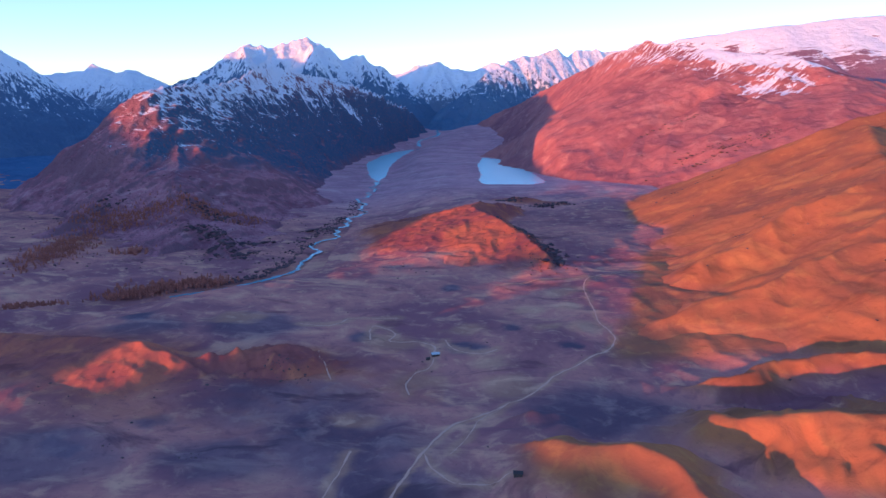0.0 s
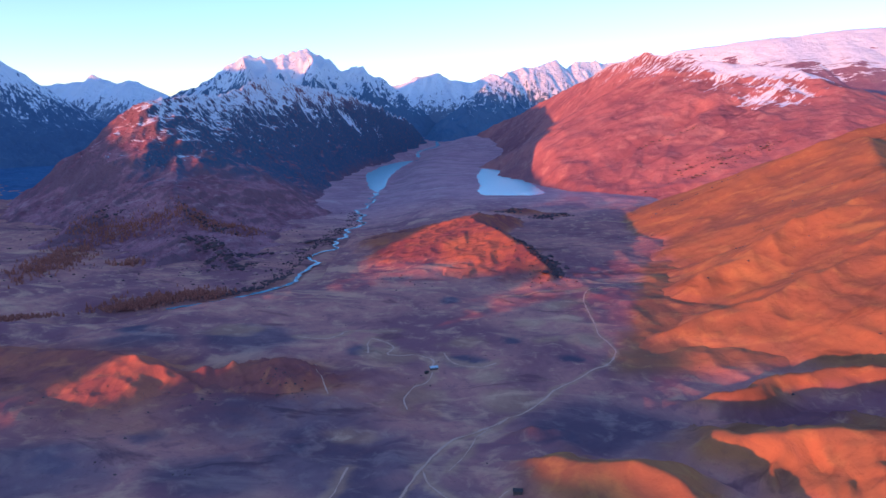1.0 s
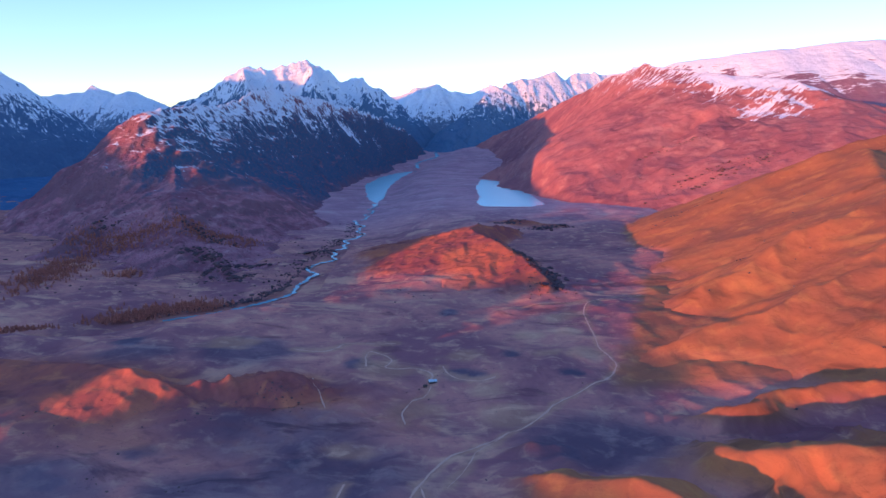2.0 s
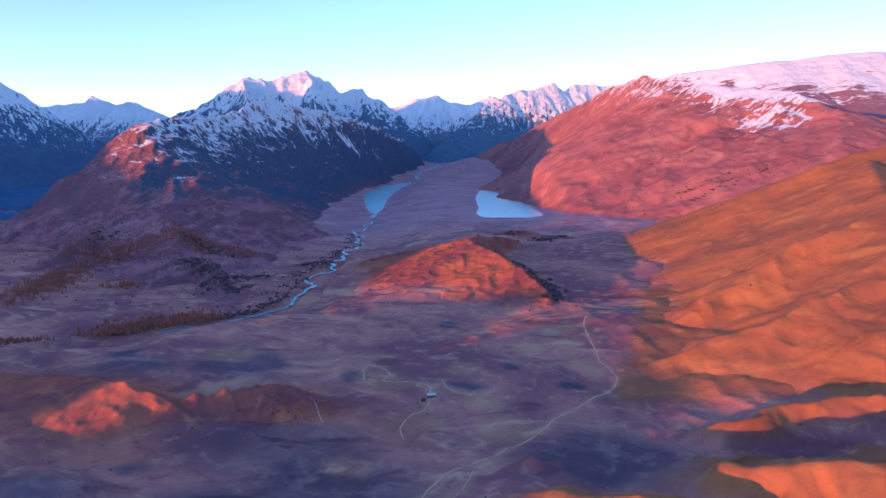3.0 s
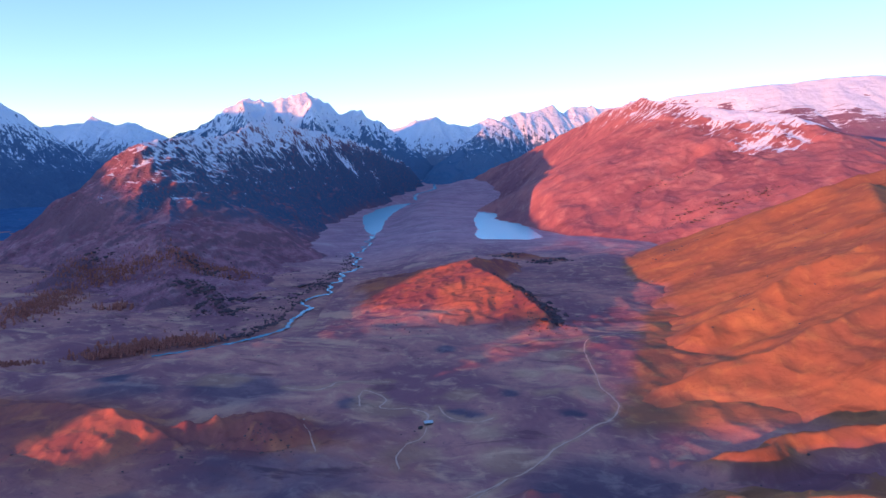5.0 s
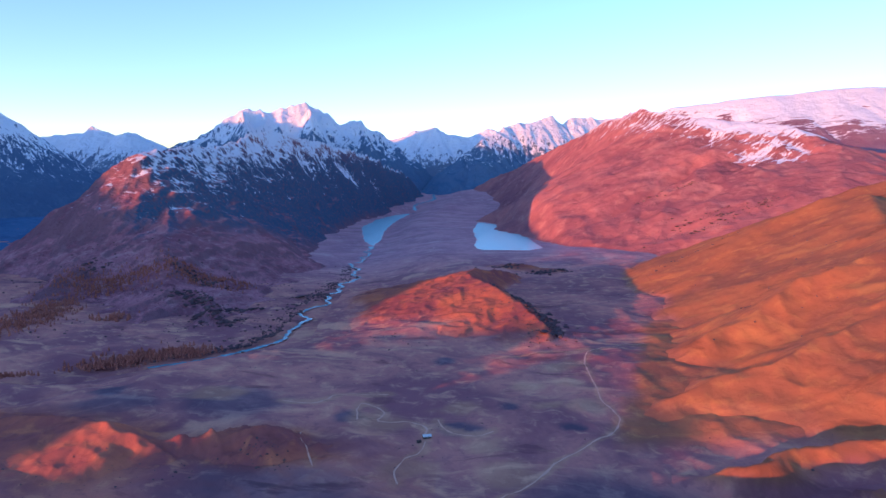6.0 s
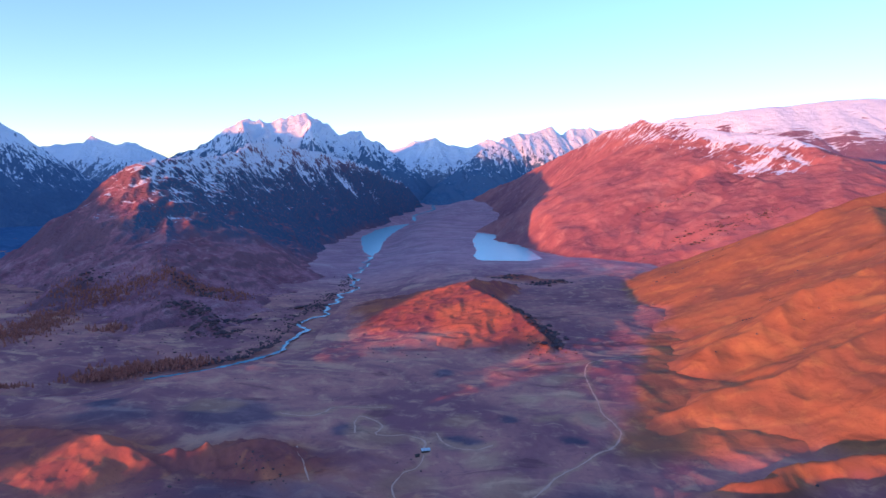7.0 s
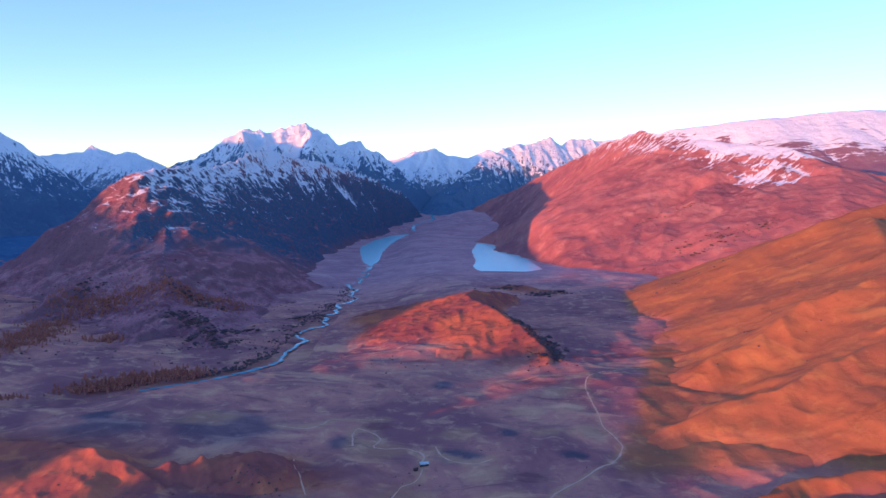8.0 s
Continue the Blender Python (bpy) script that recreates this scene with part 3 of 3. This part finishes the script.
tagged(m2, "broad reddish scree mountain with thin snow near its crest", "mountain")
m3 = sheet("mountain", np.arange(-1950, 150, 7.0), np.arange(3100, 4600, 7.0), snow_peak, HAZY_SNOW, hollows=6)
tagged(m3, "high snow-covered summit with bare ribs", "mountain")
m4 = sheet("mountain", np.arange(-2700, -1000, 7.0), np.arange(1800, 3300, 7.0), west_mountain, HAZY_WEST_SNOW, hollows=6)
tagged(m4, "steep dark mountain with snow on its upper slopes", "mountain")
m5 = sheet("mountain", np.arange(-2700, -1200, 7.0), np.arange(3850, 4500, 7.0), far_twin, HAZY_PALE_SNOW, hollows=6)
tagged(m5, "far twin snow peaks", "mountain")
m6 = sheet("mountain", np.arange(-800, 700, 7.0), np.arange(4200, 4780, 7.0), far_middle, HAZY_PALE_SNOW, hollows=6)
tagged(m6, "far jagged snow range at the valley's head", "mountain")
m7 = sheet("mountain", np.arange(-200, 1500, 7.0), np.arange(3500, 4650, 7.0), far_east, HAZY_SNOW, hollows=6)
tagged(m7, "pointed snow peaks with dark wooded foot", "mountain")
m8 = sheet("mountain", np.arange(560, 2700, 8.0), np.arange(2200, 3400, 8.0), plateau, PLATEAU, hollows=6)
tagged(m8, "broad snow-covered plateau", "mountain")
w1 = sheet("far_woods", np.arange(-2600, -760, 8.0), np.arange(1350, 3600, 8.0), lambda x, y: floor_height(x, y) - 16 + 19 * smooth(1350, 1480, y) + 9 * fbm(x, y, 420, 4, 81) + 5 * crags(x, y, 24, 3, 82), HAZY_WOODS)
tagged(w1, "dark blue-green spruce woods in a side valley", "woods", kind="stuff")
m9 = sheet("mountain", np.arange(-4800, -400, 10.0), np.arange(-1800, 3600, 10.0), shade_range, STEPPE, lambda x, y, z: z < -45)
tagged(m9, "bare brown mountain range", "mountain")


def plate(name, loop, level, material):
    """A flat water face that runs a little under its shores."""
    bm = bmesh.new()
    cx, cy = np.mean(loop, 0)
    bm.faces.new([bm.verts.new((cx + (px - cx) * 1.25, cy + (py - cy) * 1.12, level)) for px, py in loop])
    bmesh.ops.triangulate(bm, faces=bm.faces)
    me = bpy.data.meshes.new(name)
    bm.to_mesh(me)
    me.materials.append(material)
    return new(name, me)


tagged(plate("lake", LAKE, LAKE_Z, SKY_TINT_WATER), "small still lake that mirrors the pale sky", "lake", kind="structure")
tagged(plate("lake", POOL, POOL_Z, SKY_TINT_WATER), "long river pool that mirrors the pale sky", "lake", kind="structure")


def ribbon(name, line, width, lift, material, step=4.0, ripple=0.25, seed=0, height=surface, level=False):
    """A strip of uneven width that follows the land along a line."""
    pts = [Vector((*p, 0)) for p in line]
    path = []
    for i in range(len(pts) - 1):
        p0, p1, p2, p3 = pts[max(i - 1, 0)], pts[i], pts[i + 1], pts[min(i + 2, len(pts) - 1)]
        count = max(2, int((p2 - p1).length / step))
        for k in range(count):
            t = k / count
            path.append(0.5 * (2 * p1 + (p2 - p0) * t + (2 * p0 - 5 * p1 + 4 * p2 - p3) * t * t + (3 * p1 - p0 - 3 * p2 + p3) * t ** 3))
    path.append(pts[-1])
    rng = random.Random(seed)
    rows = []
    for i, p in enumerate(path):
        tangent = (path[min(i + 1, len(path) - 1)] - path[max(i - 1, 0)]).normalized()
        across = Vector((-tangent.y, tangent.x, 0))
        rows.append([p + across * width * k * (0.5 + ripple * (rng.random() - 0.5)) for k in (-1, 0, 1)])
    xy = np.array([[(v.x, v.y) for v in r] for r in rows])
    z = height(xy[..., 0], xy[..., 1]) + lift
    if level:
        z[:] = z.min(1)[:, None]
    bm = bmesh.new()
    grid = [[bm.verts.new((v.x, v.y, z[i, k])) for k, v in enumerate(r)] for i, r in enumerate(rows)]
    for r, q in zip(grid, grid[1:]):
        for k in range(2):
            bm.faces.new((r[k], r[k + 1], q[k + 1], q[k]))
    me = bpy.data.meshes.new(name)
    bm.to_mesh(me)
    me.materials.append(material)
    return new(name, me)


RUN = np.concatenate([np.arange(753, 900, 20.0), np.arange(900, 1900, 7.0)])
river = ribbon("river", list(zip(river_x(RUN), RUN)), 5.6, 0.0, SKY_TINT_STREAM, ripple=0.8, height=lambda x, y: np.full(np.shape(x), -27.4))
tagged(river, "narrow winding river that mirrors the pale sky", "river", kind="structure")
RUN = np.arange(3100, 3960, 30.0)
upper = ribbon("river", list(zip(river_x(RUN) + 18 * np.sin(RUN / 60), RUN)), 13, 0.6, SKY_TINT_STREAM, ripple=1.2, seed=2, height=floor_height)
tagged(upper, "braided upper river between gravel bars", "river", kind="structure")

tagged(ribbon("track", TRACK, 1.35, 0.25, DIRT, ripple=0.6), "pale winding dirt track across the steppe", "track", kind="structure")
for k, (line, wide) in enumerate(PATHS):
    tagged(ribbon("footpath", line, 0.62 * wide, 0.22, DIRT, ripple=0.8, seed=10 + k), "thin pale path worn into dry grass", "path", kind="structure")


# ---- trees, scrub and rocks ----


def mesh_of(name, verts, faces, material):
    me = bpy.data.meshes.new(name)
    me.from_pydata(verts, [], faces)
    me.materials.append(material)
    me.update()
    return me


def larch(rng, base, tall, verts, faces):
    """A trunk and ragged tiers of branches, with gaps between the tiers."""
    bx, by, bz = base
    lean = (rng.uniform(-0.04, 0.04) * tall, rng.uniform(-0.04, 0.04) * tall)
    k = len(verts)
    for j in range(5):
        a = j * math.tau / 5
        verts.append((bx + 0.022 * tall * math.cos(a), by + 0.022 * tall * math.sin(a), bz - 0.4))
    verts.append((bx + lean[0], by + lean[1], bz + tall))
    faces.extend((k + j, k + (j + 1) % 5, k + 5) for j in range(5))
    tiers = 6
    for t in range(tiers):
        low = 0.12 + 0.8 * t / tiers
        wide = tall * (0.30 * (1 - low) + 0.04) * rng.uniform(0.75, 1.25)
        top = min(low + 0.26, 1.02)
        k = len(verts)
        turn = rng.random() * math.tau
        ox, oy = rng.uniform(-0.03, 0.03) * tall, rng.uniform(-0.03, 0.03) * tall
        for j in range(8):
            a = turn + j * math.tau / 8
            r = wide * rng.uniform(0.45, 1.2)
            drop = rng.uniform(-0.05, 0.05) * tall
            verts.append((bx + lean[0] * low + ox + r * math.cos(a), by + lean[1] * low + oy + r * math.sin(a), bz + low * tall + drop))
        verts.append((bx + lean[0] * top, by + lean[1] * top, bz + top * tall))
        verts.append((bx + lean[0] * low, by + lean[1] * low, bz + (low + 0.06) * tall))
        for j in range(8):
            faces.append((k + j, k + (j + 1) % 8, k + 8))
            faces.append((k + (j + 1) % 8, k + j, k + 9))


def grove(line, spread, count, tall, seed, label):
    rng = random.Random(seed)
    spots = []
    for _ in range(count):
        t = rng.random() * (len(line) - 1)
        i = min(int(t), len(line) - 2)
        (ax, ay), (bx, by) = line[i], line[i + 1]
        f = t - i
        spots.append((ax + (bx - ax) * f + rng.gauss(0, spread), ay + (by - ay) * f + rng.gauss(0, spread * 1.3)))
    heights = surface([p[0] for p in spots], [p[1] for p in spots])
    verts, faces = [], []
    for (px, py), pz in zip(spots, heights):
        larch(rng, (px, py, float(pz)), tall * rng.uniform(0.55, 1.25), verts, faces)
    return tagged(new("larch_grove", mesh_of("larch_grove", verts, faces, LARCH)), label, "trees", kind="stuff")


grove([(-368, 737), (-340, 757), (-320, 776), (-292, 794), (-262, 806)], 11, 700, 5.5, 1, "dense grove of rust-brown autumn larches by the river")
grove([(-516, 840), (-510, 900), (-520, 960), (-530, 1000)], 16, 560, 5.2, 2, "open grove of rust-brown larches on a slope")
grove([(-560, 1060), (-502, 1082), (-455, 1115)], 18, 520, 5.2, 3, "open grove of rust-brown larches on a spur")
grove([(-425, 1095), (-380, 1137), (-320, 1150)], 17, 420, 5.2, 4, "scattered rust-brown larches below a ridge")
grove([(-450, 668), (-420, 678), (-395, 684)], 9, 170, 5, 5, "small grove of dark larches by the river")
grove([(-445, 940), (-415, 948)], 9, 50, 7, 6, "small clump of rust-brown larches")


def lump(rng, base, size, verts, faces, flat=0.7):
    """An angular block or a dense bush: a jittered, squashed ball of twelve corners, sunk a little."""
    k = len(verts)
    g = (1 + 5 ** 0.5) / 2
    shape = [(-1, g, 0), (1, g, 0), (-1, -g, 0), (1, -g, 0), (0, -1, g), (0, 1, g), (0, -1, -g), (0, 1, -g), (g, 0, -1), (g, 0, 1), (-g, 0, -1), (-g, 0, 1)]
    a = rng.random() * math.tau
    ca, sa = math.cos(a), math.sin(a)
    long = rng.uniform(0.8, 1.7)
    for vx, vy, vz in shape:
        j = rng.uniform(0.65, 1.25) * size * 0.53
        vx *= long
        verts.append((base[0] + (ca * vx - sa * vy) * j, base[1] + (sa * vx + ca * vy) * j, base[2] + vz * j * flat + size * 0.2))
    for f in ((0, 11, 5), (0, 5, 1), (0, 1, 7), (0, 7, 10), (0, 10, 11), (1, 5, 9), (5, 11, 4), (11, 10, 2), (10, 7, 6), (7, 1, 8), (3, 9, 4), (3, 4, 2), (3, 2, 6), (3, 6, 8), (3, 8, 9), (4, 9, 5), (2, 4, 11), (6, 2, 10), (8, 6, 7), (9, 8, 1)):
        faces.append(tuple(k + v for v in f))


def scatter(name, spots, sizes, seed, material, label, category, flat=0.7):
    rng = random.Random(seed)
    heights = surface([p[0] for p in spots], [p[1] for p in spots])
    verts, faces = [], []
    for (px, py), pz in zip(spots, heights):
        size = sizes[0] + (sizes[1] - sizes[0]) * rng.random() ** 2.5
        lump(rng, (px, py, float(pz)), size, verts, faces, flat)
    return tagged(new(name, mesh_of(name, verts, faces, material)), label, category, kind="stuff")


def cloud(rng, middle, spread, count):
    return [(rng.gauss(middle[0], spread[0]), rng.gauss(middle[1], spread[1])) for _ in range(count)]


rng = random.Random(77)
bank = []
for _ in range(900):
    ry = rng.uniform(760, 1500) if rng.random() < 0.75 else rng.uniform(790, 900)
    bank.append((float(river_x(np.array(ry))) - 6 - abs(rng.gauss(0, 13)), ry))
scatter("riverside_scrub", bank, (0.7, 2.2), 21, SCRUB, "dark leafless willow scrub along the river bank", "shrubs")
hill_rocks = cloud(rng, (112, 800), (14, 22), 90) + cloud(rng, (85, 900), (30, 40), 60) + cloud(rng, (40, 960), (60, 80), 60) + cloud(rng, (-50, 800), (30, 30), 35)
hill_scrub = cloud(rng, (132, 835), (9, 26), 150) + cloud(rng, (112, 905), (9, 24), 90) + cloud(rng, (128, 1300), (16, 7), 60) + cloud(rng, (190, 1250), (26, 7), 90) + cloud(rng, (82, 985), (9, 20), 40)
scatter("hill_scrub", hill_scrub, (1.2, 4.2), 29, SCRUB, "dark scrub on the shaded side of a heath hill", "shrubs", 0.5)
scatter("hill_boulders", hill_rocks, (0.4, 1.4), 22, DARK_ROCK, "dark lichen-covered boulders on a heath hill", "rocks")
knoll_rocks = cloud(rng, (-113, 468), (10, 7), 60) + cloud(rng, (-170, 445), (25, 10), 30) + cloud(rng, (-240, 415), (40, 14), 20)
scatter("knoll_boulders", knoll_rocks, (0.3, 1.0), 23, DARK_ROCK, "dark craggy boulders on a knoll", "rocks")
plain = cloud(rng, (-28, 686), (10, 5), 14) + cloud(rng, (-18, 495), (10, 10), 12) + cloud(rng, (-182, 355), (5, 3), 6) + cloud(rng, (-139, 348), (9, 4), 12) + cloud(rng, (-175, 671), (6, 4), 12) + cloud(rng, (20, 540), (22, 6), 16)
plain += [(rng.uniform(-250, 220), rng.uniform(310, 780)) for _ in range(60)]
scatter("steppe_boulders", plain, (0.2, 0.75), 24, DARK_ROCK, "scattered dark boulders on dry steppe", "rocks")
far_slope = [(rng.uniform(230, 560), rng.uniform(430, 1050)) for _ in range(110)] + cloud(rng, (330, 775), (4, 6), 8)
scatter("slope_boulders", far_slope, (0.4, 1.6), 25, DARK_ROCK, "small dark rocks on a grassy hillside", "rocks")
crest = []
for _ in range(36):
    f = rng.random()
    crest.append((330 + 150 * f + rng.gauss(0, 5), 1128 + 45 * f + rng.gauss(0, 7)))
scatter("crest_boulders", crest, (0.6, 2.4), 27, DARK_ROCK, "dark boulders along the crest of a grassy hillside", "rocks")
outcrop = cloud(rng, (640, 1575), (60, 16), 130) + cloud(rng, (560, 1530), (50, 12), 60) + cloud(rng, (600, 1770), (40, 9), 30) + cloud(rng, (500, 1660), (70, 60), 14)
scatter("scree_outcrops", outcrop, (1.0, 4.5), 28, DARK_ROCK, "dark rock outcrops on a reddish scree slope", "rocks", 0.4)
hollow_scrub = cloud(rng, (-300, 955), (16, 12), 130) + cloud(rng, (-345, 1020), (20, 10), 110) + cloud(rng, (-372, 1120), (22, 12), 120) + cloud(rng, (-285, 1030), (14, 6), 50) + cloud(rng, (-560, 1130), (26, 16), 90) + cloud(rng, (-215, 1140), (14, 5), 45)
scatter("hollow_scrub", hollow_scrub, (1.5, 4.8), 30, SCRUB, "dense dark scrub in hollows of the mountain's foot", "shrubs", 0.45)
foot = [(rng.uniform(-700, -220), rng.uniform(820, 1250)) for _ in range(420)]
scatter("foothill_scrub", foot, (0.6, 2.0), 26, SCRUB, "dark scrub dotted over the mountain's foot", "shrubs")


# ---- buildings ----


def part(name, bm, material, parent, label=""):
    me = bpy.data.meshes.new(name)
    bm.to_mesh(me)
    bm.free()
    me.materials.append(material)
    ob = new(name, me)
    ob.parent = parent
    return tagged(ob, label)


def block(size, at, turn=0.0, bevel=0.0):
    bm = bmesh.new()
    bmesh.ops.create_cube(bm, size=1.0)
    bmesh.ops.scale(bm, vec=size, verts=bm.verts)
    if bevel:
        bmesh.ops.bevel(bm, geom=bm.edges[:], offset=bevel, segments=1, affect="EDGES")
    bmesh.ops.transform(bm, matrix=pose(*at, 0, 0, turn), verts=bm.verts)
    return bm


def gable(wide, deep, low, rise, over=0.3, thick=0.12):
    """Two roof slabs that meet at a ridge along x."""
    bm = bmesh.new()
    for side in (-1, 1):
        run = deep / 2 + over
        pts = [(-wide / 2 - over, side * run, low - rise * over / (deep / 2)), (wide / 2 + over, side * run, low - rise * over / (deep / 2)), (wide / 2 + over, 0, low + rise), (-wide / 2 - over, 0, low + rise)]
        under = [bm.verts.new(p) for p in pts]
        upper_side = [bm.verts.new((p[0], p[1], p[2] + thick)) for p in pts]
        bm.faces.new(under)
        bm.faces.new(upper_side)
        for j in range(4):
            bm.faces.new((under[j], under[(j + 1) % 4], upper_side[(j + 1) % 4], upper_side[j]))
    bmesh.ops.recalc_face_normals(bm, faces=bm.faces)
    return bm


def walls(wide, deep, high, rise):
    """Four walls with gable ends."""
    bm = bmesh.new()
    ring = [(-wide / 2, -deep / 2), (wide / 2, -deep / 2), (wide / 2, deep / 2), (-wide / 2, deep / 2)]
    low = [bm.verts.new((px, py, -0.8)) for px, py in ring]
    top = [bm.verts.new((px, py, high)) for px, py in ring]
    ends = [bm.verts.new((-wide / 2, 0, high + rise)), bm.verts.new((wide / 2, 0, high + rise))]
    bm.faces.new((low[0], low[1], top[1], top[0]))
    bm.faces.new((low[2], low[3], top[3], top[2]))
    bm.faces.new((low[1], low[2], top[2], ends[1], top[1]))
    bm.faces.new((low[3], low[0], top[0], ends[0], top[3]))
    bmesh.ops.recalc_face_normals(bm, faces=bm.faces)
    return bm


def cabin(name, at, turn, wide, deep, high, rise, wall_mat, roof_mat, label):
    base = new(name)
    part("wall", walls(wide, deep, high, rise), wall_mat, base)
    part("roof", gable(wide, deep, high, rise), roof_mat, base)
    part("door", block((0.9, 0.08, 1.9), (wide * 0.2, -deep / 2 - 0.03, 0.95), 0, 0.01), LOGS, base)
    part("window", block((0.9, 0.08, 0.7), (-wide * 0.22, -deep / 2 - 0.03, 1.35), 0, 0.01), DARK_ROOF, base)
    z = float(surface([at[0]], [at[1]])[0])
    base.matrix_world = pose(at[0], at[1], z, 0, 0, turn)
    return tagged(base, label, "hut")


cabin("hut", (-6, 523), 14, 6.0, 3.2, 1.6, 1.1, LOGS, PALE_ROOF, "small herder's hut with a pale metal roof")
cabin("shed", (-11.5, 514), 30, 2.6, 2.0, 1.6, 0.5, LOGS, DARK_ROOF, "tiny dark wooden shed beside a hut")
cabin("cabin", (39, 334), -6, 4.6, 3.2, 1.9, 0.9, LOGS, DARK_ROOF, "low dark log cabin on dry grass")


def corral(at, turn, wide, deep):
    base = new("corral")
    z = float(surface([at[0]], [at[1]])[0])
    corners = [(-wide / 2, -deep / 2), (wide / 2, -deep / 2), (wide / 2, deep / 2), (-wide / 2, deep / 2)]
    for (ax, ay), (bx, by) in zip(corners, corners[1:] + corners[:1]):
        length = math.hypot(bx - ax, by - ay)
        count = int(length / 2.5)
        for k in range(count):
            f = k / count
            part("post", block((0.22, 0.22, 2.0), (ax + (bx - ax) * f, ay + (by - ay) * f, 0.6), 0, 0.03), LOGS, base)
        for h in (0.55, 0.95, 1.35):
            part("rail", block((length, 0.14, 0.2), ((ax + bx) / 2, (ay + by) / 2, h), math.degrees(math.atan2(by - ay, bx - ax)), 0.02), LOGS, base)
    base.matrix_world = pose(at[0], at[1], z, 0, 0, turn)
    return tagged(base, "weathered grey wooden rail corral on dry grass", "fence")


corral((57, 311), 3, 12, 9)
